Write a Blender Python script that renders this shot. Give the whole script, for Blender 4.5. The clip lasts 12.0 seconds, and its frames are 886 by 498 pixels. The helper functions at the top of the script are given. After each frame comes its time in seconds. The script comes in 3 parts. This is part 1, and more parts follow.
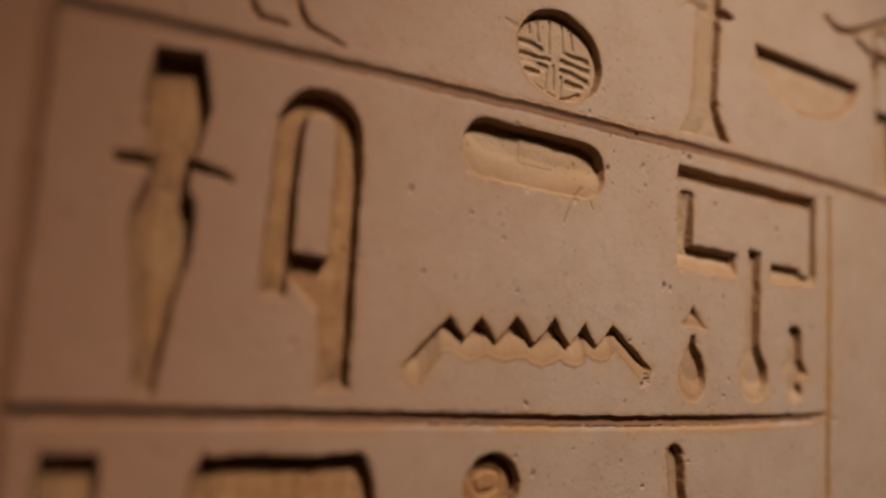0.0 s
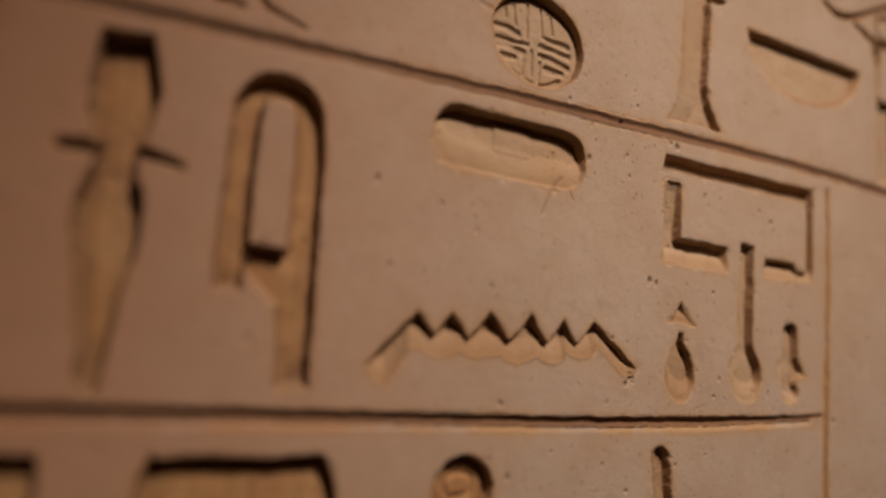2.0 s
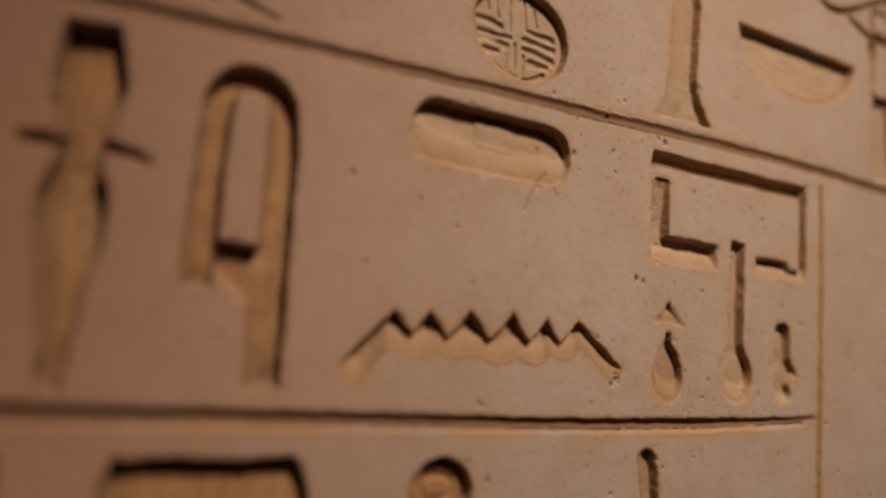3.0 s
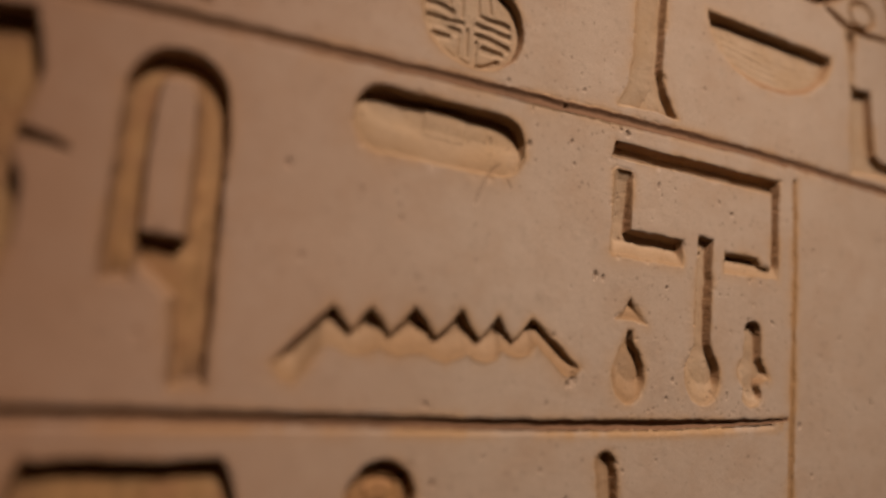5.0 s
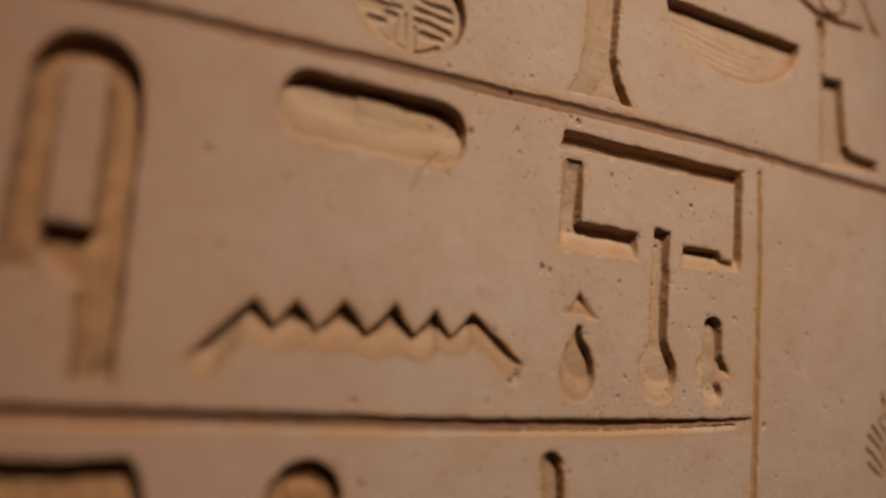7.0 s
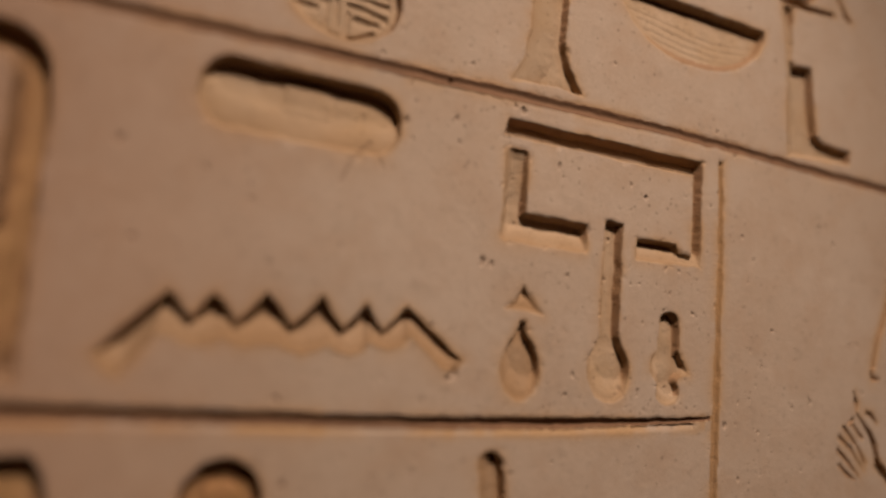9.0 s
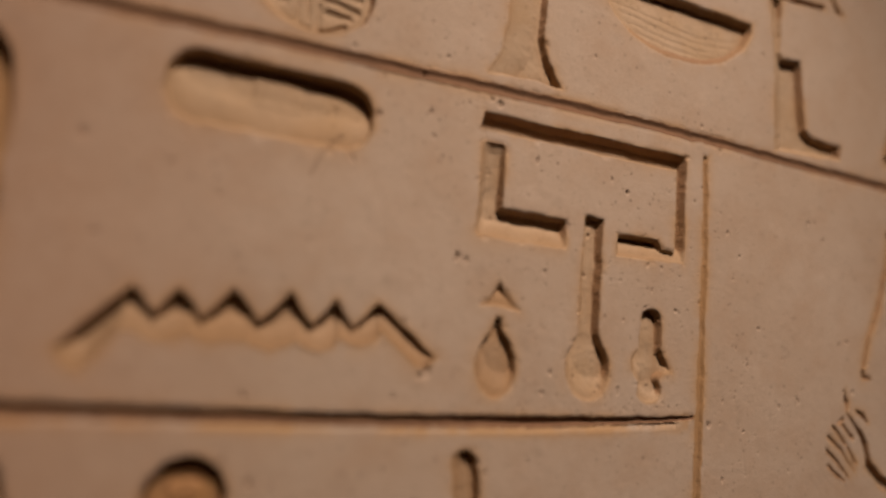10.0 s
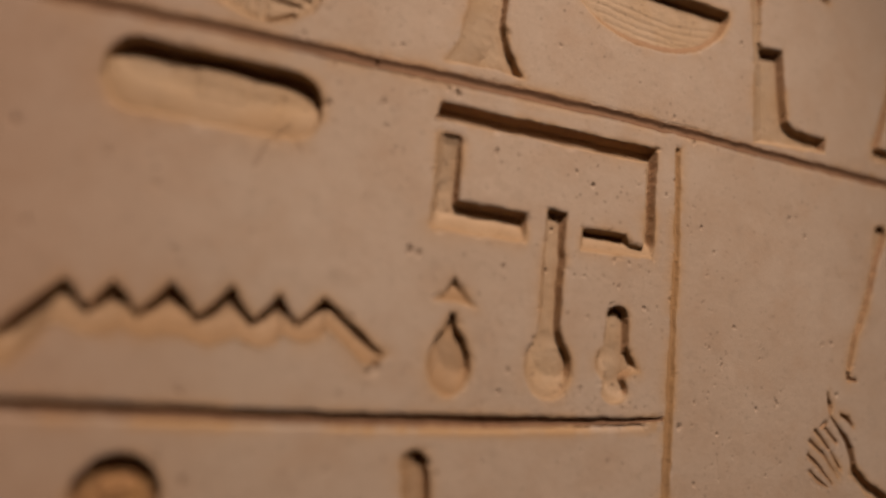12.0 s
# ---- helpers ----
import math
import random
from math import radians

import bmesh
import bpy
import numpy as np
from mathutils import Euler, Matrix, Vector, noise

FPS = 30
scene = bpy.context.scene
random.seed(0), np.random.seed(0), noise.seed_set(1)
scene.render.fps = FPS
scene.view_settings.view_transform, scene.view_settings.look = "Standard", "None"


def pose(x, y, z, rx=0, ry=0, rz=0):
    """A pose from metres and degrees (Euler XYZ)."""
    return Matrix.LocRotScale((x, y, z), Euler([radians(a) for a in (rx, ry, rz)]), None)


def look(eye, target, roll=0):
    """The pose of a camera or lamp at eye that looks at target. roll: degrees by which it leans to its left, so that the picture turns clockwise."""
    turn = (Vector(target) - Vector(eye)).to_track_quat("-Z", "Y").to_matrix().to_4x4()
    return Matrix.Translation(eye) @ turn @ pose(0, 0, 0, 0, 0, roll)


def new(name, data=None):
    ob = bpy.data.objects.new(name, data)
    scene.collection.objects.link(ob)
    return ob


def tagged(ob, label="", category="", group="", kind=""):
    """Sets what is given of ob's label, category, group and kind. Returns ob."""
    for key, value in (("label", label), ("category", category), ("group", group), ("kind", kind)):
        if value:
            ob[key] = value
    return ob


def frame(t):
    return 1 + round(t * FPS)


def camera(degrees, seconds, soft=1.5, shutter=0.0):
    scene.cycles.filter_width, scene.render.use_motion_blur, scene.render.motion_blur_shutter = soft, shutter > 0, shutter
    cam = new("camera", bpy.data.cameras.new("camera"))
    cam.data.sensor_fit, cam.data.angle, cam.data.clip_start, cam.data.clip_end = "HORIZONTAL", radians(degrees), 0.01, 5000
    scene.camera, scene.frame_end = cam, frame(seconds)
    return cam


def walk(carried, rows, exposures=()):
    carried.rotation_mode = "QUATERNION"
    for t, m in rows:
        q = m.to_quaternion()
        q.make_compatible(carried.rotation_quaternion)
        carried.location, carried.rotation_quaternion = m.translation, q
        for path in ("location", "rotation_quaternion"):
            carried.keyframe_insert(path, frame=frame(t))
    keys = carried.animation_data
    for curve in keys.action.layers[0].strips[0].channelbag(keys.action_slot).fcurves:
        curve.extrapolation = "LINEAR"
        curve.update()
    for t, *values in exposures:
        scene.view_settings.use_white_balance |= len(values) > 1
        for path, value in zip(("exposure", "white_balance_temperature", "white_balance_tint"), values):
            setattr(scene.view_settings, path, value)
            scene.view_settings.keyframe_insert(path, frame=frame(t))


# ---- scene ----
cam = camera(80, 12.0, soft=2.6)
# a fast lens, close to the wall: shallow depth of field
cam.data.dof.use_dof = True
cam.data.dof.focus_distance = 0.352
cam.data.dof.aperture_fstop = 0.90
# seconds, eye, yaw, pitch, roll
PATH = [
    (0, -0.00453, -0.28103, 1.48118, -22.328, 7.022, 5.053),
    (0.5, 0.00172, -0.27983, 1.48132, -22.086, 7.047, 5.056),
    (1, 0.00819, -0.27854, 1.48106, -21.843, 7.049, 5.061),
    (1.5, 0.01497, -0.27728, 1.48053, -21.617, 7.039, 5.066),
    (2, 0.02199, -0.27601, 1.48002, -21.406, 7.034, 5.078),
    (2.5, 0.02949, -0.27503, 1.47986, -21.235, 7.060, 5.101),
    (4.5, 0.06286, -0.27383, 1.48021, -20.827, 7.275, 5.230),
    (5, 0.07234, -0.27410, 1.47953, -20.754, 7.295, 5.239),
    (5.5, 0.08208, -0.27445, 1.47892, -20.646, 7.323, 5.223),
    (6, 0.09222, -0.27494, 1.47854, -20.508, 7.368, 5.199),
    (6.5, 0.10284, -0.27572, 1.47850, -20.353, 7.428, 5.170),
    (7, 0.11373, -0.27670, 1.47861, -20.174, 7.497, 5.138),
    (9, 0.15680, -0.28069, 1.47782, -19.266, 7.706, 4.997),
    (9.5, 0.16659, -0.28143, 1.47726, -18.957, 7.737, 4.992),
    (10, 0.17594, -0.28218, 1.47681, -18.612, 7.769, 5.010),
    (10.5, 0.18463, -0.28279, 1.47685, -18.227, 7.827, 5.049),
    (11, 0.19347, -0.28329, 1.47662, -17.848, 7.872, 5.100),
    (11.5, 0.20274, -0.28368, 1.47614, -17.490, 7.913, 5.175),
    (12, 0.21195, -0.28395, 1.47578, -17.125, 7.963, 5.255),
]
walk(cam, [(t, pose(x, y, z, 90 + pitch, 0, yaw) @ pose(0, 0, 0, 0, 0, roll)) for t, x, y, z, yaw, pitch, roll in PATH])

# ---- light ----
world = bpy.data.worlds.new("world")
world.use_nodes = True
world.node_tree.nodes["Background"].inputs[0].default_value = (1.0, 0.72, 0.48, 1)
world.node_tree.nodes["Background"].inputs[1].default_value = 0.005
scene.world = world

lamp = bpy.data.lights.new("spot_lamp_light", "SPOT")
lamp.spot_size, lamp.spot_blend, lamp.shadow_soft_size = radians(51), 1.0, 0.14
lamp.energy = 117.0
lamp.color = (1.0, 0.746, 0.594)
new("spot_lamp_light", lamp).matrix_world = look((0.37, -1.0, 2.74), (0.36, 0.0, 1.20))
scene.view_settings.exposure = 0.0


# ---- materials ----
def stone(name, pale, dark, stain, stain_amount, bump=0.5, specks=0.5, border=False, tint=(0.51, 0.325, 0.16), streak=0.0):
    """Worn limestone: broad tone drift, grain, stains and fine pits."""
    mat = bpy.data.materials.new(name)
    mat.use_nodes = True
    nodes, links = mat.node_tree.nodes, mat.node_tree.links
    bsdf = nodes["Principled BSDF"]
    bsdf.inputs["Roughness"].default_value = 0.82
    bsdf.inputs["Specular IOR Level"].default_value = 0.25
    coord = nodes.new("ShaderNodeTexCoord")

    def noise_tex(scale, detail, rough=0.55):
        n = nodes.new("ShaderNodeTexNoise")
        n.inputs["Scale"].default_value, n.inputs["Detail"].default_value = scale, detail
        n.inputs["Roughness"].default_value = rough
        links.new(coord.outputs["Object"], n.inputs["Vector"])
        return n.outputs["Fac"]

    def ramp(value, a, b):
        r = nodes.new("ShaderNodeMapRange")
        r.inputs["From Min"].default_value, r.inputs["From Max"].default_value = a, b
        links.new(value, r.inputs["Value"])
        return r.outputs["Result"]

    def mix(fac, a, b, amount=1.0):
        m = nodes.new("ShaderNodeMix")
        m.data_type = "RGBA"
        if amount < 1.0:
            s = nodes.new("ShaderNodeMath")
            s.operation = "MULTIPLY"
            s.inputs[1].default_value = amount
            links.new(fac, s.inputs[0])
            fac = s.outputs[0]
        links.new(fac, m.inputs[0])
        for socket, c in ((m.inputs[6], a), (m.inputs[7], b)):
            if isinstance(c, tuple):
                socket.default_value = (*c, 1)
            else:
                links.new(c, socket)
        return m.outputs[2]

    broad = ramp(noise_tex(9.0, 4.0), 0.35, 0.65)
    cloud = ramp(noise_tex(28.0, 6.0, 0.65), 0.45, 0.75)
    grain = ramp(noise_tex(420.0, 6.0, 0.7), 0.3, 0.72)
    fleck = ramp(noise_tex(300.0, 2.0, 0.5), 0.67, 0.73)
    patch = ramp(noise_tex(14.0, 3.0), 0.42, 0.62)
    cells = nodes.new("ShaderNodeTexVoronoi")
    cells.inputs["Scale"].default_value = 120.0
    links.new(coord.outputs["Object"], cells.inputs["Vector"])
    hole = ramp(cells.outputs["Distance"], 0.17, 0.09)
    holes = nodes.new("ShaderNodeMath")
    holes.operation = "MULTIPLY"
    links.new(hole, holes.inputs[0])
    links.new(patch, holes.inputs[1])
    c = mix(broad, pale, dark)
    c = mix(cloud, c, stain, stain_amount)
    c = mix(ramp(noise_tex(60.0, 5.0, 0.62), 0.56, 0.74), c, tuple(0.72 * v for v in dark), 0.5)
    c = mix(ramp(noise_tex(38.0, 4.0, 0.6), 0.58, 0.75), c, tuple(min(1.12 * v, 0.8) for v in pale), 0.5)
    c = mix(grain, c, tuple(0.72 * v for v in dark), 0.28)
    c = mix(fleck, c, tuple(0.40 * v for v in dark), specks)
    c = mix(holes.outputs[0], c, tuple(0.30 * v for v in dark), specks)
    if streak:
        # brush and chisel marks that run down the floor of the cut, and rusty patches
        stretch = nodes.new("ShaderNodeMapping")
        stretch.inputs["Scale"].default_value = (1.0, 1.0, 0.12)
        links.new(coord.outputs["Object"], stretch.inputs["Vector"])
        lines = nodes.new("ShaderNodeTexNoise")
        lines.inputs["Scale"].default_value, lines.inputs["Detail"].default_value = 210.0, 4.0
        links.new(stretch.outputs["Vector"], lines.inputs["Vector"])
        c = mix(ramp(lines.outputs["Fac"], 0.46, 0.66), c, tuple(0.62 * v for v in dark), streak)
        c = mix(ramp(noise_tex(55.0, 3.0, 0.6), 0.5, 0.66), c, (0.36, 0.19, 0.10), streak)
    pigment_tone, grime_shade = nodes.new("ShaderNodeAttribute"), nodes.new("ShaderNodeAttribute")
    pigment_tone.attribute_name, grime_shade.attribute_name = "pigment_tone", "grime_shade"
    c = mix(pigment_tone.outputs["Fac"], c, tint, 0.8)
    c = mix(grime_shade.outputs["Fac"], c, (0.14, 0.09, 0.06), 0.85)
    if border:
        # stone turns redder and darker towards the wall's left end
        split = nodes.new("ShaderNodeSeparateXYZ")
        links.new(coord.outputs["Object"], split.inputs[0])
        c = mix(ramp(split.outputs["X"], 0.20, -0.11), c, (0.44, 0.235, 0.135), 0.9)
    links.new(c, bsdf.inputs["Base Color"])
    b = nodes.new("ShaderNodeBump")
    b.inputs["Strength"].default_value, b.inputs["Distance"].default_value = bump, 0.0006
    h = nodes.new("ShaderNodeMath")
    h.operation = "ADD"
    links.new(noise_tex(170.0, 6.0, 0.65), h.inputs[0])
    links.new(noise_tex(900.0, 3.0, 0.6), h.inputs[1])
    links.new(h.outputs[0], b.inputs["Height"])
    links.new(b.outputs["Normal"], bsdf.inputs["Normal"])
    return mat


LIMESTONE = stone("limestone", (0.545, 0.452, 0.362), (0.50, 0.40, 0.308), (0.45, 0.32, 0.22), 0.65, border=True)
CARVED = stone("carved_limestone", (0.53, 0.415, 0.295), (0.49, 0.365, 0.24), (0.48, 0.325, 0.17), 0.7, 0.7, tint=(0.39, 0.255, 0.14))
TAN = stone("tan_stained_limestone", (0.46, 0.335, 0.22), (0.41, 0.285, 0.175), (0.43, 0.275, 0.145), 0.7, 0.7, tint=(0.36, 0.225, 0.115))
OCHRE = stone("ochre_painted_stone", (0.55, 0.345, 0.17), (0.47, 0.275, 0.12), (0.54, 0.39, 0.235), 0.7, 0.5, 0.3, tint=(0.27, 0.15, 0.08), streak=0.55)
# darker stone for steep cut sides: soil plus shade put into the colour
SOIL_AND_SHADE = stone("soiled_shaded_cut_edge", (0.41, 0.275, 0.175), (0.35, 0.215, 0.13), (0.28, 0.16, 0.09), 0.6, 0.8, 0.6, tint=(0.37, 0.235, 0.125))
RED_BORDER = stone("red_border_paint", (0.36, 0.19, 0.11), (0.30, 0.15, 0.085), (0.38, 0.23, 0.14), 0.6, 0.6, tint=(0.34, 0.18, 0.10))
OCHRE_LINE = stone("ochre_line", (0.44, 0.29, 0.16), (0.36, 0.23, 0.12), (0.48, 0.35, 0.22), 0.7, 0.6, tint=(0.40, 0.25, 0.12))
# dark brown stone for the grooves of the register lines
BROWN_LINE = stone("dark_brown_line", (0.225, 0.135, 0.08), (0.165, 0.095, 0.055), (0.28, 0.175, 0.105), 0.7, 0.6, tint=(0.23, 0.13, 0.075))
FLOORING = stone("floor_stone", (0.40, 0.32, 0.25), (0.34, 0.27, 0.20), (0.32, 0.25, 0.18), 0.5)
PLASTER = stone("lime_plaster", (0.60, 0.50, 0.40), (0.54, 0.44, 0.34), (0.48, 0.37, 0.27), 0.5)


# ---- shapes in the wall's plane: signed distance in millimetres, below 0 inside ----
def box_sdf(u, v, x0, x1, z0, z1, r=1.0):
    qx = np.abs(u - (x0 + x1) / 2) - ((x1 - x0) / 2 - r)
    qz = np.abs(v - (z0 + z1) / 2) - ((z1 - z0) / 2 - r)
    return np.hypot(np.maximum(qx, 0), np.maximum(qz, 0)) + np.minimum(np.maximum(qx, qz), 0) - r


def oval_sdf(u, v, cx, cz, rx, rz, lean=0.0):
    a = radians(lean)
    x, z = (u - cx) * math.cos(a) + (v - cz) * math.sin(a), (v - cz) * math.cos(a) - (u - cx) * math.sin(a)
    k0, k1 = np.hypot(x / rx, z / rz), np.hypot(x / rx**2, z / rz**2)
    return k0 * (k0 - 1) / np.maximum(k1, 1e-6)


def stroke_sdf(u, v, path, widths):
    """A line drawn with a round tool; its half width runs evenly from point to point."""
    best = np.full(u.shape, 1e3)
    for (ax, az), (bx, bz), wa, wb in zip(path, path[1:], widths, widths[1:]):
        ex, ez = bx - ax, bz - az
        t = np.clip(((u - ax) * ex + (v - az) * ez) / (ex * ex + ez * ez), 0, 1)
        best = np.minimum(best, np.hypot(u - ax - t * ex, v - az - t * ez) - (wa + (wb - wa) * t))
    return best


def poly_sdf(u, v, corners, r=0.0):
    d, sign = np.full(u.shape, 1e9), np.ones(u.shape)
    for (ax, az), (bx, bz) in zip(corners, corners[1:] + corners[:1]):
        ex, ez, wx, wz = bx - ax, bz - az, u - ax, v - az
        t = np.clip((wx * ex + wz * ez) / (ex * ex + ez * ez), 0, 1)
        d = np.minimum(d, (wx - ex * t) ** 2 + (wz - ez * t) ** 2)
        c1, c2, c3 = v >= az, v < bz, ex * wz > ez * wx
        sign = np.where((c1 & c2 & c3) | (~c1 & ~c2 & ~c3), -sign, sign)
    return sign * np.sqrt(d) - r


def union(*ds):
    return np.minimum.reduce(ds)


def soft_union(a, b, k):
    h = np.clip(0.5 + 0.5 * (b - a) / k, 0, 1)
    return b + (a - b) * h - k * h * (1 - h)


rng = np.random.default_rng(7)


def rough_field(u, v, cell, seed):
    """Smooth random values between -1 and 1 with bumps about cell millimetres across."""
    r = np.random.default_rng(seed)
    n = 512
    table = r.uniform(-1, 1, (n, n))
    x, z = u / cell + 1000.37, v / cell + 1000.71
    i, j = np.floor(x).astype(int), np.floor(z).astype(int)
    a, b = x - i, z - j
    a, b = a * a * (3 - 2 * a), b * b * (3 - 2 * b)
    i, j, i1, j1 = i % n, j % n, (i + 1) % n, (j + 1) % n
    return (table[i, j] * (1 - a) + table[i1, j] * a) * (1 - b) + (table[i, j1] * (1 - a) + table[i1, j1] * a) * b


# ---- the signs: places in millimetres, x along the wall, z from 1.5 m above the floor ----
def disc(u, v):
    return oval_sdf(u, v, 183, 157.5, 34.8, 31, -14)


def disc_hatch(u, v):
    """Nested right-angled strokes that turn round a cross of two bands, one nest to a quarter."""
    deep = [
        stroke_sdf(u, v, [(154, 163), (162, 163), (170, 160.5)], [1.6, 1.8, 2.2]),
        stroke_sdf(u, v, [(154, 154), (166, 155), (178, 155.5)], [1.8, 1.4, 1.2]),
        stroke_sdf(u, v, [(153, 150), (164, 151.5), (175, 149)], [1.2, 1.8, 2.4]),
        stroke_sdf(u, v, [(159, 143.5), (169, 144.5)], [2.0, 1.6]),
        stroke_sdf(u, v, [(190, 163.5), (208, 161)], [1.0, 1.9]),
        stroke_sdf(u, v, [(188, 156.5), (198, 156), (209, 155)], [2.0, 1.4, 1.8]),
        stroke_sdf(u, v, [(188, 150.5), (198, 149.5), (208, 147)], [1.8, 1.6, 2.2]),
        stroke_sdf(u, v, [(193, 142.5), (204, 142)], [2.4, 1.8]),
        stroke_sdf(u, v, [(163, 136.5), (172, 131.5)], [1.8, 3.0]),
        stroke_sdf(u, v, [(175, 130.5), (183, 129.5)], [2.6, 2.0]),
        stroke_sdf(u, v, [(189, 129), (193, 129.5), (202, 136)], [2.8, 2.6, 1.4]),
    ]
    faint = [stroke_sdf(u, v, path, [1.3, 1.0]) + 0.55 for path in (
        [(168, 166), (167, 179)], [(177, 160), (176, 182)], [(188, 163), (186, 182)], [(196, 168), (194, 179)],
        [(181.5, 152), (182, 136)], [(176, 147), (175.5, 135)], [(188, 146), (187.5, 133)], [(161, 170), (161, 175)])]
    return union(*deep, *faint)


def crossbar_column(u, v):
    shaft = poly_sdf(u, v, [(303, 330), (329, 330), (328, 215), (326, 160), (325, 136), (300, 136), (302, 170)], 0.8)
    foot = poly_sdf(u, v, [(301, 160), (325.5, 160), (331, 146), (341.5, 130), (322, 132), (290, 129), (298, 145)], 0.8)
    left, right = stroke_sdf(u, v, [(303, 236), (291, 231)], [4.5, 1.6]), stroke_sdf(u, v, [(322, 233.5), (334, 234), (342, 234)], [5, 4.4, 2])
    return union(soft_union(shaft, foot, 4), left, right), [("shaft", shaft), ("foot", foot), ("crossbar", left), ("crossbar", right)]


def basket(u, v):
    return np.maximum(oval_sdf(u, v, 434.5, 222, 68, 49), v - 219.5 - 0.012 * (434 - u))


def basket_hatch(u, v):
    lines = [stroke_sdf(u, v, [(378 + 7 * n, 206 - 6.5 * n), (420 + 4 * n, 201 - 6.6 * n), (455, 197.5 - 5.4 * n), (492 - 7 * n, 204 - 7.5 * n)], [0.5, 1.0, 0.7, 0.4]) for n in range(4)]
    return union(*lines, stroke_sdf(u, v, [(440, 188), (462, 183), (474, 186)], [0.3, 0.8, 0.3]))


def throne(u, v):
    return poly_sdf(u, v, [(521, 248), (532, 248), (531, 204), (534, 199), (553, 202), (555, 170), (557.5, 147), (566, 141.5), (595.5, 141), (595.5, 130), (526, 125), (526, 190)], 0.8)


def eye_sign(u, v):
    lower = stroke_sdf(u, v, [(489, 269), (500, 262), (522, 254), (548, 252.5), (579, 256)], [1.6, 2.8, 3.4, 2.8, 2.2])
    brow = stroke_sdf(u, v, [(456, 272), (468, 265), (486, 265), (504, 272), (520, 281), (544, 293), (566, 302)], [2.2, 3.2, 3.6, 3.2, 3, 3, 2.6])
    tail = stroke_sdf(u, v, [(574, 296), (586, 272), (596, 257), (601, 255.5)], [2.6, 2.4, 2.8, 1.6])
    iris = np.maximum(np.abs(oval_sdf(u, v, 542, 269, 15.5, 11.5)) - 2.2, 0.5 * (252 - v))
    return union(lower, brow, tail, iris), [("lower_lid", lower), ("brow", brow), ("tail", tail), ("iris", iris)]


def tall_post(u, v):
    shaft, base = stroke_sdf(u, v, [(700, 300), (668, 192), (650, 146)], [4, 4, 4.5]), box_sdf(u, v, 646, 674, 134, 145, 3)
    return union(shaft, base), [("shaft", shaft), ("base", base)]


def bird_sign(u, v):
    back = stroke_sdf(u, v, [(-14, 150), (-10, 134), (-3, 127), (10, 126)], [3.4, 3, 2.2, 1.6])
    front = stroke_sdf(u, v, [(10, 156), (14, 140), (21, 129), (42, 124)], [3.4, 3, 2.2, 1.2])
    belly = stroke_sdf(u, v, [(-14, 150), (10, 156), (30, 175)], [4, 5, 8])
    return union(back, front, belly), [("leg", back), ("leg", front), ("belly", belly)]


def bound_stalk(u, v):
    u = u + 1.8
    cup = poly_sdf(u, v, [(-45.5, 97), (-26, 99), (-22, 87), (-19, 72), (-21, 56), (-23, 46), (-43, 44), (-46, 58), (-47.5, 72), (-47, 84)], 0.8)
    neck = box_sdf(u, v, -42, -23.5, 24, 60, 2)
    left, right = stroke_sdf(u, v, [(-36, 41), (-44, 40.5), (-54, 40.5)], [3.6, 3.8, 2.8]), stroke_sdf(u, v, [(-28, 43), (-20, 42), (-5, 38.5)], [3.2, 3.6, 2.0])
    drop = poly_sdf(u, v, [(-41, 33), (-25, 33), (-20, 22), (-18.5, 12), (-19.5, -4), (-23, -25), (-24.5, -46), (-25.5, -66), (-28, -69), (-32, -68.5), (-34, -63), (-36, -44), (-42.5, -12), (-45, 4), (-45, 18)], 0.8)
    return union(cup, neck, left, right, drop), [("cup", cup), ("neck", neck), ("tie", left), ("tie", right), ("stem", drop)]


def tethering_loop(u, v):
    u = u + 1.2
    bow = [(35.5 - 22.5 * math.cos(a), 72.5 + 23 * math.sin(a)) for a in (math.pi * n / 14 for n in range(15))]
    arch = poly_sdf(u, v, bow + [(60, 55), (62, 8), (40, 2), (29, 4), (20, 6), (14, 20)], 0.6)
    left = poly_sdf(u, v, [(14, 40), (29, 40), (28.5, 4), (26, -17), (16, -17.5), (14.5, -8)], 0.8)
    right = poly_sdf(u, v, [(28, 14), (61.5, 14), (64, -30), (65, -63), (50, -64.5), (46.5, -36), (45, -24), (27, -8)], 0.6)
    inner = [(35.5 - 8 * math.cos(a), 72 + 8.5 * math.sin(a)) for a in (math.pi * n / 8 for n in range(9))]
    hole = -poly_sdf(u, v, inner + [(46, 6), (29.5, 7.5), (27.5, 45)], 0.6)
    return np.maximum(union(arch, left, right), hole), [("arch", arch), ("short_end", left), ("long_end", right)]


def loaf(u, v):
    a = radians(0.5)
    x, z = u - 171, v - 84
    return box_sdf(x * math.cos(a) - z * math.sin(a), z * math.cos(a) + x * math.sin(a), -53.5, 53.5, -20, 19.5, 17.5)


def water_ripple(u, v):
    top = [(91.5, -50.5)]
    for peak, dip in zip(((119, -19), (139.5, -18), (164, -16), (191, -15.5), (214.5, -16.5), (237, -16)), ((130, -31.5), (151.5, -32), (178, -31.5), (203.5, -31), (225, -30.5), None)):
        top += [peak] + ([dip] if dip else [])
    top += [(273, -44)]
    low = [(268, -50), (262, -49), (240, -31.5)]
    for centre, foot in ((229, -40.5), (208.5, -44), (184, -45), (157.5, -44), (134.5, -44.5)):
        low += [(centre + 7, foot + 2.5), (centre, foot), (centre - 8, foot + 2), (centre - 11, foot + 4.5)]
    return poly_sdf(u, v, top + low + [(116, -40), (104, -60), (98, -58)], 0.4)


